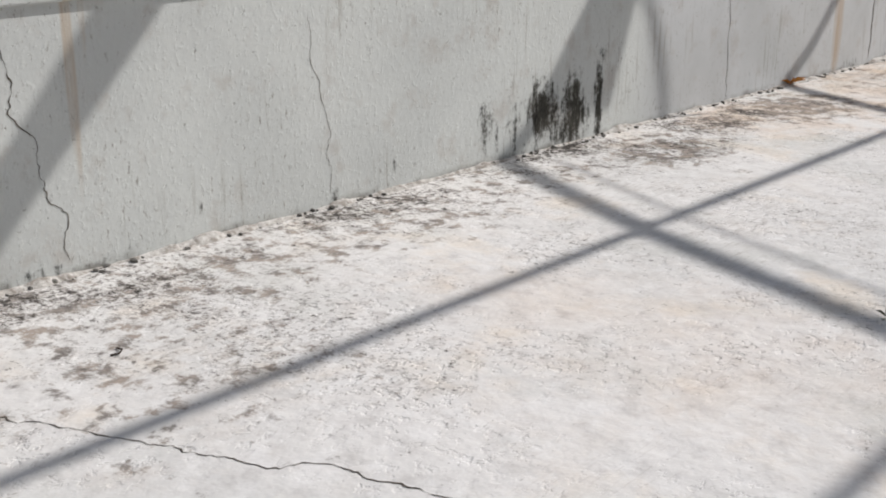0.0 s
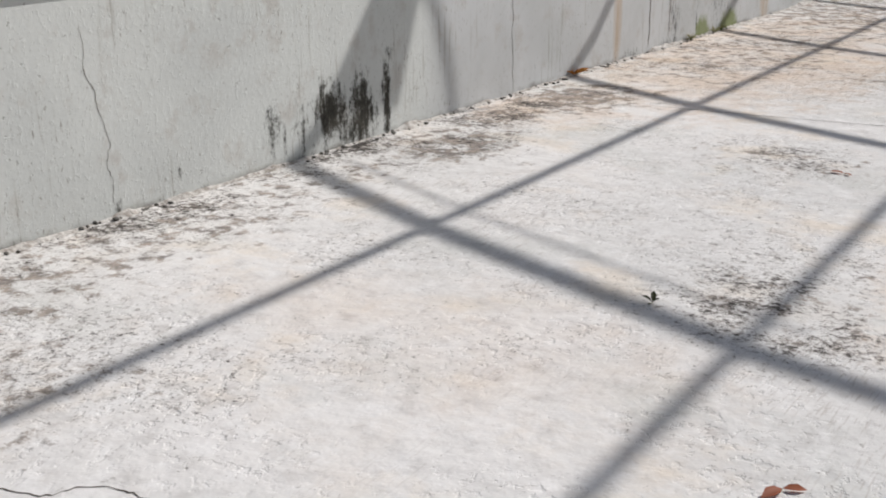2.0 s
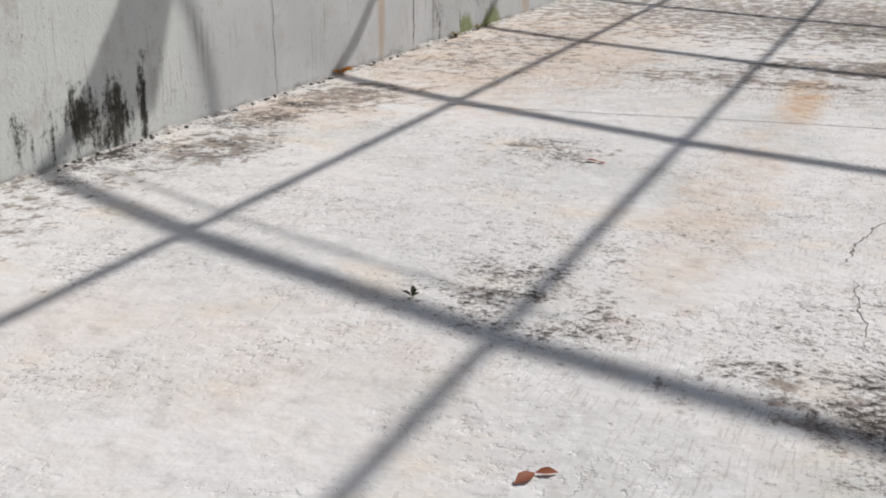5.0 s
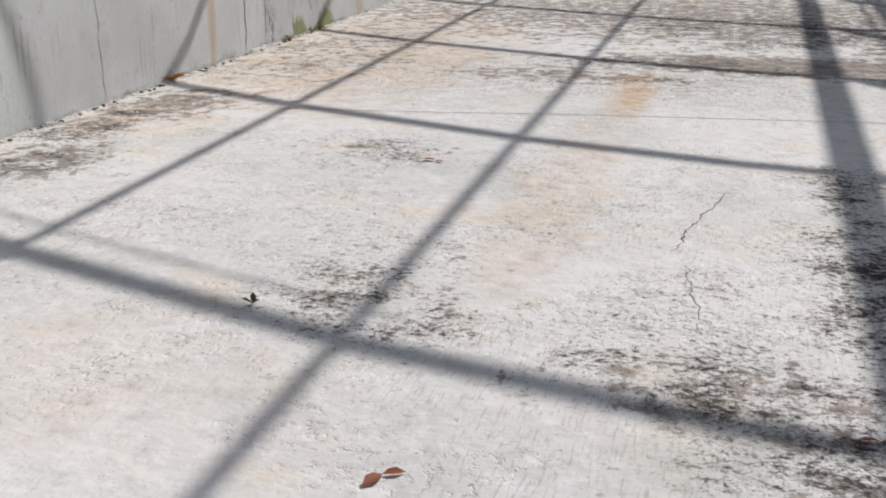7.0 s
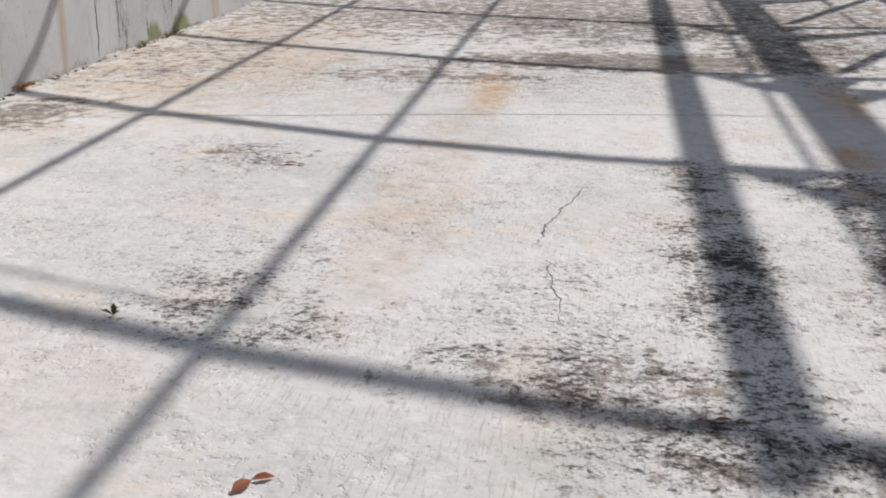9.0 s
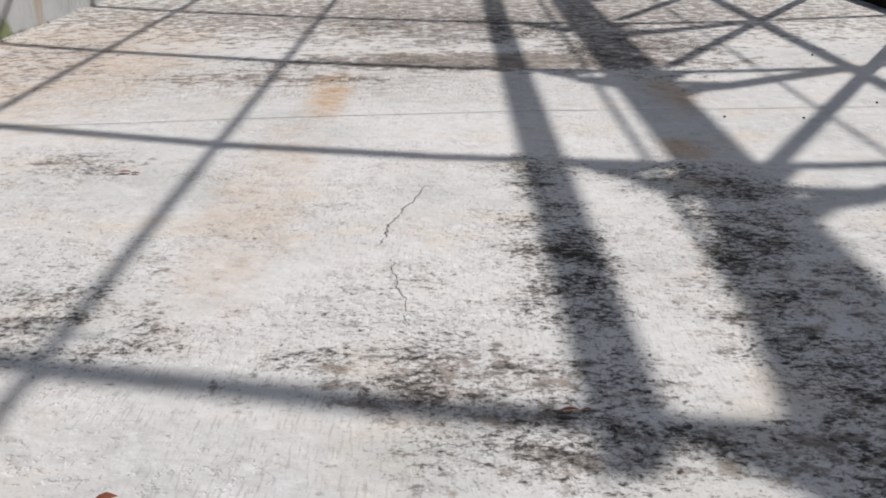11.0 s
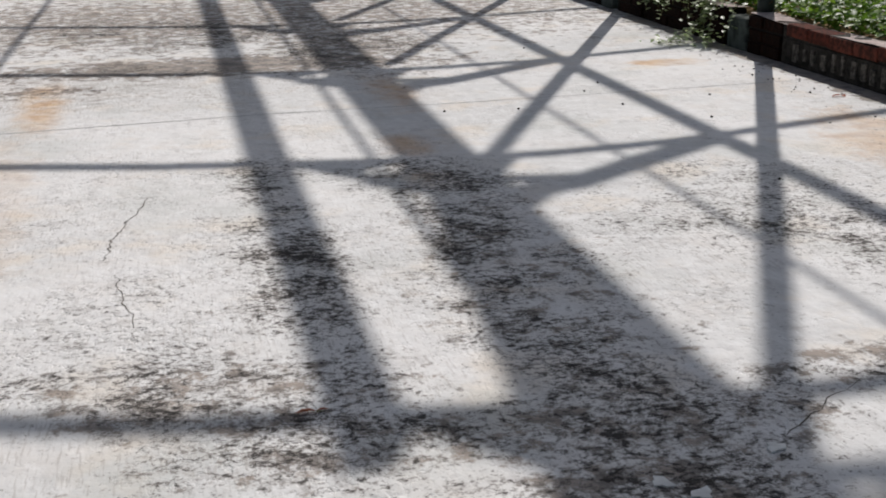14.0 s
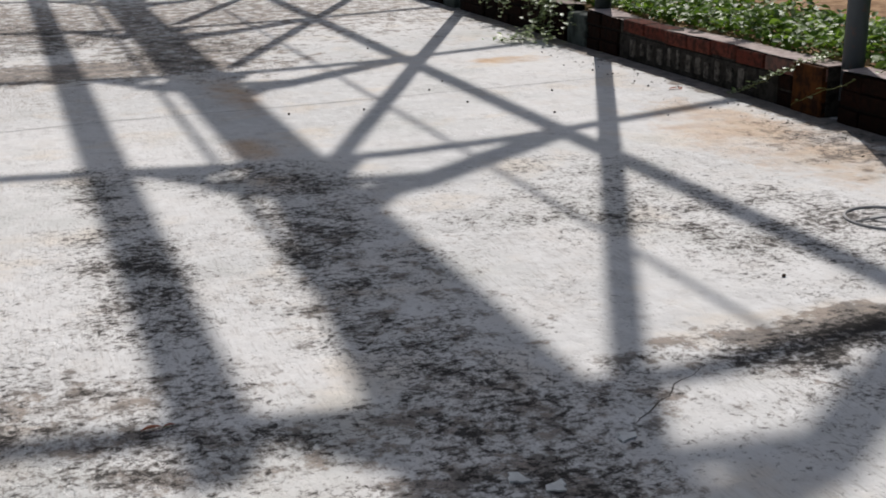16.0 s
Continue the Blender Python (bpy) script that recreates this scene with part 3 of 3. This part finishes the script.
def arch(y, base, lean=0.0):
    f = thing("canopy_arch", (POST_X, y, 0), "arched galvanised steel canopy frame on a round grey post", "canopy frame", "canopy frames")
    post = part("post", tube(bmesh.new(), [(0, 0, 0.1), (0, 0, 5.5)], 0.062, 20), steel, f)
    if base:
        part("post_sleeve", tube(bmesh.new(), [(0, 0, 0.12), (0, 0, 0.62)], 0.066, 20), dark_paint, post, "dark green painted sleeve")
    rib = part("rib", tube(bmesh.new(), [(x - POST_X, lean, z) for x, z in PROFILE], 0.05, 10), steel, f)
    part("cap_strut", tube(bmesh.new(), [(7.3 - POST_X, lean, 5.3), (8.6 - POST_X, lean, 6.2)], 0.045), steel, rib)
    part("cap_strut", tube(bmesh.new(), [(8.55 - POST_X, lean, 6.2), (9.0 - POST_X, lean, 6.02), (9.72 - POST_X, lean, 5.3)], 0.09), steel, rib)
    part("cap_web", tube(bmesh.new(), [(8.5 - POST_X, lean, 5.88), (9.05 - POST_X, lean, 5.94)], 0.05), steel, rib)
    # gusset sheets under the ridge, with a gap between them
    for corners in GUSSETS:
        part("gusset", plate(corners, 0.01, lean), steel, rib)
    return f


POST_Y = (5.58, 8.62, 11.65, 14.6, 17.3, 20.0)
arches = [arch(y, i == 1, lean) for i, (y, lean) in enumerate(zip(POST_Y, (0, 0, -0.1, -0.28, -0.3, -0.3)))]
part("bracket", plate([(2.1, 4.0), (1.83, 4.15), (1.60, 3.92), (1.77, 3.30)], 0.01), steel, arches[1])
part("bracket", plate([(2.2, 3.96), (1.64, 4.11), (1.3, 4.32), (1.22, 4.08), (1.56, 3.87), (2.12, 3.72)], 0.01), steel, arches[0])
part("tie_rod", tube(bmesh.new(), [(x - POST_X, 0.02, z - 0.20) for x, z in PROFILE[5:8]], 0.0095, 8), steel, arches[1])
part("side_brace", tube(bmesh.new(), [(1.82 - POST_X, 0.30, 4.12), (1.96 - POST_X, 0.75, 4.12), (2.17 - POST_X, 1.30, 4.13), (2.42 - POST_X, 1.85, 4.15)], 0.019, 8), steel, arches[1])


def purlin(x, z, w, h, y0, y1, label):
    bm = box(bmesh.new(), -w / 2, w / 2, y0, y1, -h / 2, h / 2, 0.005)
    ob = part("purlin", bm, steel)
    ob.location = (x, 0, z)
    return tagged(ob, label, "purlin", "canopy purlins")


purlin(3.65, 4.57, 0.05, 0.05, 0, 24, "thin steel purlin over the canopy arches")
purlin(5.43, 5.08, 0.045, 0.045, 0, 24, "thin steel purlin over the canopy arches")
purlin(7.3, 5.40, 0.14, 0.18, 8.45, 24, "deep steel beam over the canopy arches")
purlin(7.89, 5.53, 0.035, 0.035, 8.45, 24, "thin steel rod over the canopy arches")
purlin(8.52, 6.1, 0.42, 0.03, 6, 24, "wide ridge sheet on the canopy")
bm = bmesh.new()
f = bm.faces.new([bm.verts.new((x, y, 0)) for x, y in ((8.26, 6.0), (8.26, 11.3), (8.2, 11.3), (7.92, 8.6), (7.88, 6.0))])
ext = bmesh.ops.extrude_face_region(bm, geom=[f])
bmesh.ops.translate(bm, vec=(0, 0, 0.02), verts=[g for g in ext["geom"] if isinstance(g, bmesh.types.BMVert)])
bmesh.ops.recalc_face_normals(bm, faces=bm.faces)
flash = tagged(part("ridge_flashing", bm, steel), "tapering thin sheet beside the canopy ridge", "flashing")
flash.location = (0, 0, 5.9)
purlin(9.1, 5.47, 0.03, 0.03, 6, 24, "thin steel rod over the canopy arches")
purlin(9.72, 5.38, 0.10, 0.12, 6, 24, "deep steel beam over the canopy arches")

# ---------------- planter edge ----------------
WX = 8.36          # front face
BLOCK = bmesh.new()
box(BLOCK, -0.002, 0.15, 0.0, 0.285, 0.0, 0.088, 0.008)
BLOCK_ME = mesh_of(BLOCK, "brick")
BLOCK_ME.materials.append(clay)
# the same block again, with the shade in its clay colour
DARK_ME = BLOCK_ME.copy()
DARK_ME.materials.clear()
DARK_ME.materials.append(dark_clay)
rb = random.Random(11)


def brick_row(parent, me, y0, y1, z, flat=1.0):
    y = y0
    while y < y1 - 0.1:
        ob = new("brick", me)
        ob.parent = parent
        ln = min(1.0, (y1 - y) / 0.30)
        ob.scale = (1, ln, flat)
        ob.location = (WX + rb.uniform(-0.014, 0.006), y, z + rb.uniform(-0.006, 0.006))
        ob.rotation_euler = (rb.uniform(-0.015, 0.015), rb.uniform(-0.03, 0.02), rb.uniform(-0.015, 0.015))
        y += 0.297


def planter(y0, y1, label, me, lettered=False):
    p = thing("planter_wall", (0, 0, 0), label, "planter wall", "planter walls")
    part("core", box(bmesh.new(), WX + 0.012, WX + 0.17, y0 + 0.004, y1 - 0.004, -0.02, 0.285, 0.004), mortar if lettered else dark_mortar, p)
    if lettered:
        part("panel", box(bmesh.new(), WX, WX + 0.02, y0 + 0.45, y1 - 0.02, 0.0, 0.182, 0.004), mortar, p, "grey rendered panel")
        brick_row(p, me, y0 + 0.01, y1, 0.196)
        for a, c in ((y0 + 0.01, y0 + 0.45),):
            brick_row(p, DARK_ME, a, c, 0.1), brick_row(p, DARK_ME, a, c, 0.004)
    else:
        for z in (0.004, 0.1, 0.196):
            brick_row(p, me, y0 + 0.01 + (0.0 if z != 0.1 else -0.0), y1, z)
    bm = sheet(WX + 0.0, WX + 0.185, y0, y1, 0.300, 0.04, 0.022)
    part("top_bed", bm, top_mortar, p, "worn pale mortar top")
    return p


lettered = planter(5.62, 8.08, "low red clay block planter wall with pale raised lettering", BLOCK_ME, True)
planter(8.08, 8.60, "brown clay block pier at the post, darkened for shade", DARK_ME)
planter(8.98, 11.45, "clay block planter wall under creepers, darkened for shade", DARK_ME)
planter(11.95, 20.0, "clay block planter wall, darkened for shade", DARK_ME)
planter(-3.0, 5.50, "clay block planter wall, darkened for shade", DARK_ME)

# raised lettering as plain bars
rk = random.Random(8)
bars = [(7.86 - 0.128 * k + rk.uniform(-0.018, 0.018), rk.uniform(0.03, 0.075), rk.uniform(0.03, 0.06), rk.uniform(0.135, 0.17)) for k in range(12)]
panel = next(c for c in lettered.children if c.name.startswith("panel"))
for y, wd, z0, z1 in bars:
    part("letter_bar", box(bmesh.new(), WX - 0.012, WX + 0.004, y - wd / 2, y + wd / 2, z0, z1, 0.004), letter_paint, panel)

for y in (8.79, 11.72, 14.75):
    bm = box(bmesh.new(), WX - 0.01, WX + 0.2, y - 0.16, y + 0.16, -0.02, 0.25, 0.015)
    tagged(part("cement_block", bm, pale_block), "pale grey-green cement block beside the post", "cement block", "post footings")
bm = box(bmesh.new(), WX - 0.024, WX + 0.02, 5.63, 5.9, 0.0, 0.287, 0.006)
part("rusty_patch", bm, rusty_face, lettered, "orange rust-stained render")


# ---------------- plants ----------------
def leaf(bm, at, length, width, turn, tilt, fold=0.25, roll=0.0):
    """A pointed leaf of six faces folded along its midrib."""
    m = Matrix.Translation(at) @ Euler((tilt, roll, turn)).to_matrix().to_4x4()
    prof = ((0.0, 0.0), (0.28, 0.8), (0.62, 1.0), (1.0, 0.0))
    mid = [bm.verts.new(m @ Vector((0, length * a, -0.12 * length * a * a))) for a, _ in prof]
    sides = []
    for s in (-1, 1):
        sides.append([bm.verts.new(m @ Vector((s * width / 2 * b, length * a, fold * width / 2 * b - 0.12 * length * a * a))) for a, b in prof[1:3]])
    for s, (p, q) in zip((-1, 1), sides):
        for f in ((mid[0], mid[1], p), (mid[1], mid[2], q, p), (mid[2], mid[3], q)):
            bm.faces.new(f if s > 0 else f[::-1]).smooth = True


rl = random.Random(21)
bm = bmesh.new()
for _ in range(12000):
    y = rl.uniform(3.5, 13.5)
    depth = 0.95 + 0.35 * noise.noise(Vector((y * 1.3, 0, 0)))
    x = 8.575 + rl.random() ** 1.15 * depth
    hump = 0.10 + 0.08 * noise.noise(Vector((x * 3, y * 3, 2))) + 0.05 * math.sin(min(1, (x - 8.5) / 0.5) * 1.57)
    z = 0.26 + max(0.02, hump) * rl.random() ** 0.5
    leaf(bm, (x, y, z), rl.uniform(0.04, 0.085), rl.uniform(0.03, 0.055), rl.uniform(0, 6.28), rl.uniform(-0.5, 0.7), 0.3, rl.uniform(-0.6, 0.6))
tagged(part("ground_cover", bm, leaf_green), "dense bright green leafy ground cover in the bed", "ground cover", kind="stuff")


def creeper(paths, label, leaves, size, seed, spread=0.03):
    r = random.Random(seed)
    first = Vector(paths[0][0])
    c = thing("creeper", (first.x, first.y, first.z), label, "creeper", "creepers")
    stems, bl = bmesh.new(), bmesh.new()
    for pts in paths:
        pts = [Vector(p) - first for p in pts]
        fine = [a.lerp(b, k / 5) + Vector((r.gauss(0, 0.006), r.gauss(0, 0.006), r.gauss(0, 0.004))) for a, b in zip(pts, pts[1:]) for k in range(5)] + [pts[-1]]
        tube(stems, fine, [0.0035 - 0.0022 * i / len(fine) for i in range(len(fine))], 5)
        for k in range(leaves):
            p = fine[min(len(fine) - 1, int(len(fine) * (k + 0.5) / leaves))]
            leaf(bl, p + Vector((r.gauss(0, spread), r.gauss(0, spread), abs(r.gauss(0, spread * 0.6)))), size * r.uniform(0.6, 1.2), size * r.uniform(0.4, 0.75),
                 r.uniform(0, 6.28), r.uniform(-0.4, 0.6), 0.25, r.uniform(-0.5, 0.5))
    stem = part("stem", stems, stem_green, c)
    part("leaves", bl, leaf_pale, stem, "small pale green leaves")
    return c


paths = []
for k in range(15):
    y = 9.0 + k * 0.17 + rl.uniform(-0.06, 0.06)
    end_y, end_x, drop = y - rl.uniform(0.2, 0.5), 8.30 - rl.uniform(0.0, 0.12), rl.uniform(0.05, 0.24)
    paths.append([(8.62, y + 0.1, 0.34), (8.45, y, 0.39), (8.34, (y + end_y) / 2, 0.36 - drop * 0.4), (end_x, end_y, 0.33 - drop)])
paths += [[(8.4, 9.5, 0.36), (8.3, 9.2, 0.2), (8.15, 9.0, 0.06), (7.98, 8.86, 0.02)], [(8.4, 9.6, 0.36), (8.26, 9.25, 0.14), (8.05, 9.1, 0.03), (7.85, 9.02, 0.015)],
          [(8.36, 9.3, 0.3), (8.22, 9.0, 0.08), (8.1, 8.8, 0.02)], [(8.3, 9.3, 0.1), (8.0, 9.1, 0.02), (7.8, 9.15, 0.01)], [(8.32, 9.5, 0.1), (8.1, 9.25, 0.02), (7.9, 9.2, 0.012)]]
creeper(paths, "pale-leaved creeper spilling over the dark planter wall", 36, 0.055, 31, 0.04)
creeper([[(8.52, 5.75, 0.34), (8.37, 5.72, 0.31), (8.31, 6.0, 0.2), (8.27, 6.32, 0.05), (8.24, 6.42, 0.012)], [(8.5, 5.8, 0.33), (8.36, 5.8, 0.30), (8.31, 6.05, 0.19), (8.28, 6.3, 0.06)]],
        "thin leafy creeper stem hanging over the planter edge", 64, 0.036, 32, 0.012)
creeper([[(8.5, 5.3, 0.32), (8.34, 5.40, 0.24), (8.30, 5.58, 0.16), (8.26, 5.80, 0.05)]], "bare creeper stem with a few pale leaves", 6, 0.05, 33, 0.008)


def weed(y, n, seed):
    r = random.Random(seed)
    t = thing("weed_tuft", (foot(y) + 0.02, y, 0), "small yellow-green weed at the wall foot", "weed", "weeds at the wall")
    bl, st = bmesh.new(), bmesh.new()
    for _ in range(n):
        a, h = r.uniform(-1.3, 1.3), r.uniform(0.015, 0.05)
        tip = Vector((abs(math.cos(a)) * 0.05 * r.random(), math.sin(a) * 0.09, h))
        tube(st, [(0, 0, 0), tip * 0.5 + Vector((0.005, 0, 0.01)), tip], 0.0015, 5)
        leaf(bl, tip, r.uniform(0.018, 0.035), r.uniform(0.008, 0.015), r.uniform(0, 6.28), r.uniform(-0.3, 0.9), 0.3)
    stem = part("stem", st, stem_green, t)
    part("leaves", bl, leaf_weed, stem)
    return t


weed(9.3, 26, 71), weed(9.82, 22, 72), weed(9.98, 14, 73)


# ---------------- loose things on the slab ----------------
def dry_leaf(name, at, size, turn, material, label, lobes, group="", lift=0.3):
    t = thing(name, at, label, "leaf", group)
    for k, (a, ln) in enumerate(lobes):
        bm = bmesh.new()
        leaf(bm, (0, 0, 0.006), size * ln, size * ln * 0.42, turn + a, lift * 0.3, 0.5, 0.25 * (-1) ** k)
        part("leaf_blade", bm, material, t)
    bm = bmesh.new()
    tube(bm, [(0, 0, 0.004), (-math.sin(turn) * -0.02, -math.cos(turn) * 0.02, 0.004)], 0.0015, 5)
    part("stalk", bm, stem_green, t)
    return t


dry_leaf("fallen_leaf", (2.33, 3.50, 0), 0.055, -0.4, leaf_dark, "small dark withered leaf folded upright on the slab", ((0.9, 0.9), (2.6, 0.9), (-1.4, 0.7)), lift=2.4)
dry_leaf("fallen_leaf", (3.095, 2.50, 0), 0.075, 0.0, leaf_red, "dry reddish two-bladed leaf on the slab", ((-1.1, 0.8), (2.74, 1.0)), "fallen red leaves")
dry_leaf("fallen_leaf", (2.41, 5.6, 0), 0.07, 1.2, leaf_red, "dry reddish leaf flat on the slab", ((0.2, 1.0), (3.0, 0.7)), "fallen red leaves")
dry_leaf("fallen_leaf", (4.28, 2.985, 0), 0.06, 1.5, leaf_red, "dry reddish leaf flat on the slab", ((0.1, 1.0), (3.3, 0.6)), "fallen red leaves")
dry_leaf("fallen_leaf", (8.08, 6.75, 0), 0.07, 1.5, leaf_red, "crumpled reddish leaf by the planter wall", ((0.1, 1.0), (3.3, 0.6), (1.6, 0.8)), "fallen red leaves")
dry_leaf("leaf_heap", (foot(7.3) + 0.01, 7.3, 0), 0.13, 0.6, leaf_brown, "orange dry leaves heaped at the wall foot", ((0, 1.0), (1.3, 0.9), (2.5, 0.8), (3.9, 1.0), (5.0, 0.9)), lift=1.6)

CHIP = bmesh.new()
cv = [CHIP.verts.new((math.cos(a) * r, math.sin(a) * r, 0.0)) for a, r in ((0, 0.034), (0.5, 0.02), (0.9, 0.024), (1.7, 0.03), (2.3, 0.016), (2.8, 0.025), (3.6, 0.036), (4.1, 0.018), (4.7, 0.016), (5.5, 0.026))]
cf = CHIP.faces.new(cv)
ex = bmesh.ops.extrude_face_region(CHIP, geom=[cf])
bmesh.ops.translate(CHIP, vec=(0, 0, 0.004), verts=[g for g in ex["geom"] if isinstance(g, bmesh.types.BMVert)])
bmesh.ops.recalc_face_normals(CHIP, faces=CHIP.faces)
chip = tagged(part("paint_chip", CHIP, chip_white), "white flake of paint lying on the slab", "paint chip", "paint chips")
chip.matrix_basis = pose(5.39, 2.5, 0.002, 0, 0, 20)
copy_thing(chip, pose(5.04, 2.40, 0.002, 0, 0, 110))
copy_thing(chip, pose(5.11, 2.33, 0.002, 0, 0, 200))

PEB = bmesh.new()
bmesh.ops.create_icosphere(PEB, subdivisions=2, radius=0.008)
for v in PEB.verts:
    v.co *= 1 + 0.25 * noise.noise(v.co * 160)
    v.co.z *= 0.75
peb = tagged(part("pebble", PEB, crumb_dark), "small dark pebble on the slab", "pebble", "pebbles")
spots = [(5.54, 6.9), (5.99, 6.86), (7.57, 8.41), (6.57, 7.32), (7.09, 5.81), (6.7, 4.95), (6.42, 3.9), (6.51, 3.4), (6.2, 4.03), (7.01, 6.35), (7.62, 7.11),
         (6.73, 9.23), (6.17, 6.57), (6.65, 6.84), (6.59, 6.56), (6.76, 7.59), (6.96, 6.8), (7.9, 7.6), (7.8, 7.3), (7.95, 6.9), (7.7, 7.45), (7.3, 7.0)]
peb.matrix_basis = pose(*spots[0], 0.005)
for i, (x, y) in enumerate(spots[1::2]):
    copy_thing(peb, pose(x, y, 0.005, 0, 0, i * 47))

# iron ring let into the slab
ring = thing("floor_ring", (7.33, 3.85, 0), "grey iron ring lying round a dark floor hole", "ring")
bm = bmesh.new()
N, R = 40, 0.165
loops = [[bm.verts.new(((R + 0.007 * math.cos(b)) * math.cos(a), (R + 0.007 * math.cos(b)) * math.sin(a), 0.004 + 0.007 * math.sin(b)))
          for b in (2 * math.pi * j / 8 for j in range(8))] for a in (2 * math.pi * i / N for i in range(N))]
for i in range(N):
    for j in range(8):
        bm.faces.new((loops[i][j], loops[(i + 1) % N][j], loops[(i + 1) % N][(j + 1) % 8], loops[i][(j + 1) % 8])).smooth = True
rim = part("rim", bm, iron, ring)
bm = bmesh.new()
tube(bm, [(-0.17, 0, 0.006), (-0.02, 0.01, 0.007), (0.165, 0.0, 0.006)], 0.004, 8)
part("cross_bar", bm, iron, rim)
bm = bmesh.new()
tube(bm, [(0, 0, 0.001), (0, 0, 0.004)], 0.06, 24)
part("cover", bm, iron, ring)

bm = bmesh.new()
tube(bm, [(0.70, 1.70, 0.004), (0.73, 1.70, 0.008), (0.745, 1.68, 0.006), (0.735, 1.655, 0.004)], 0.003, 6)
tagged(part("twig", bm, crumb_dark), "small curled brown twig on the slab", "twig")
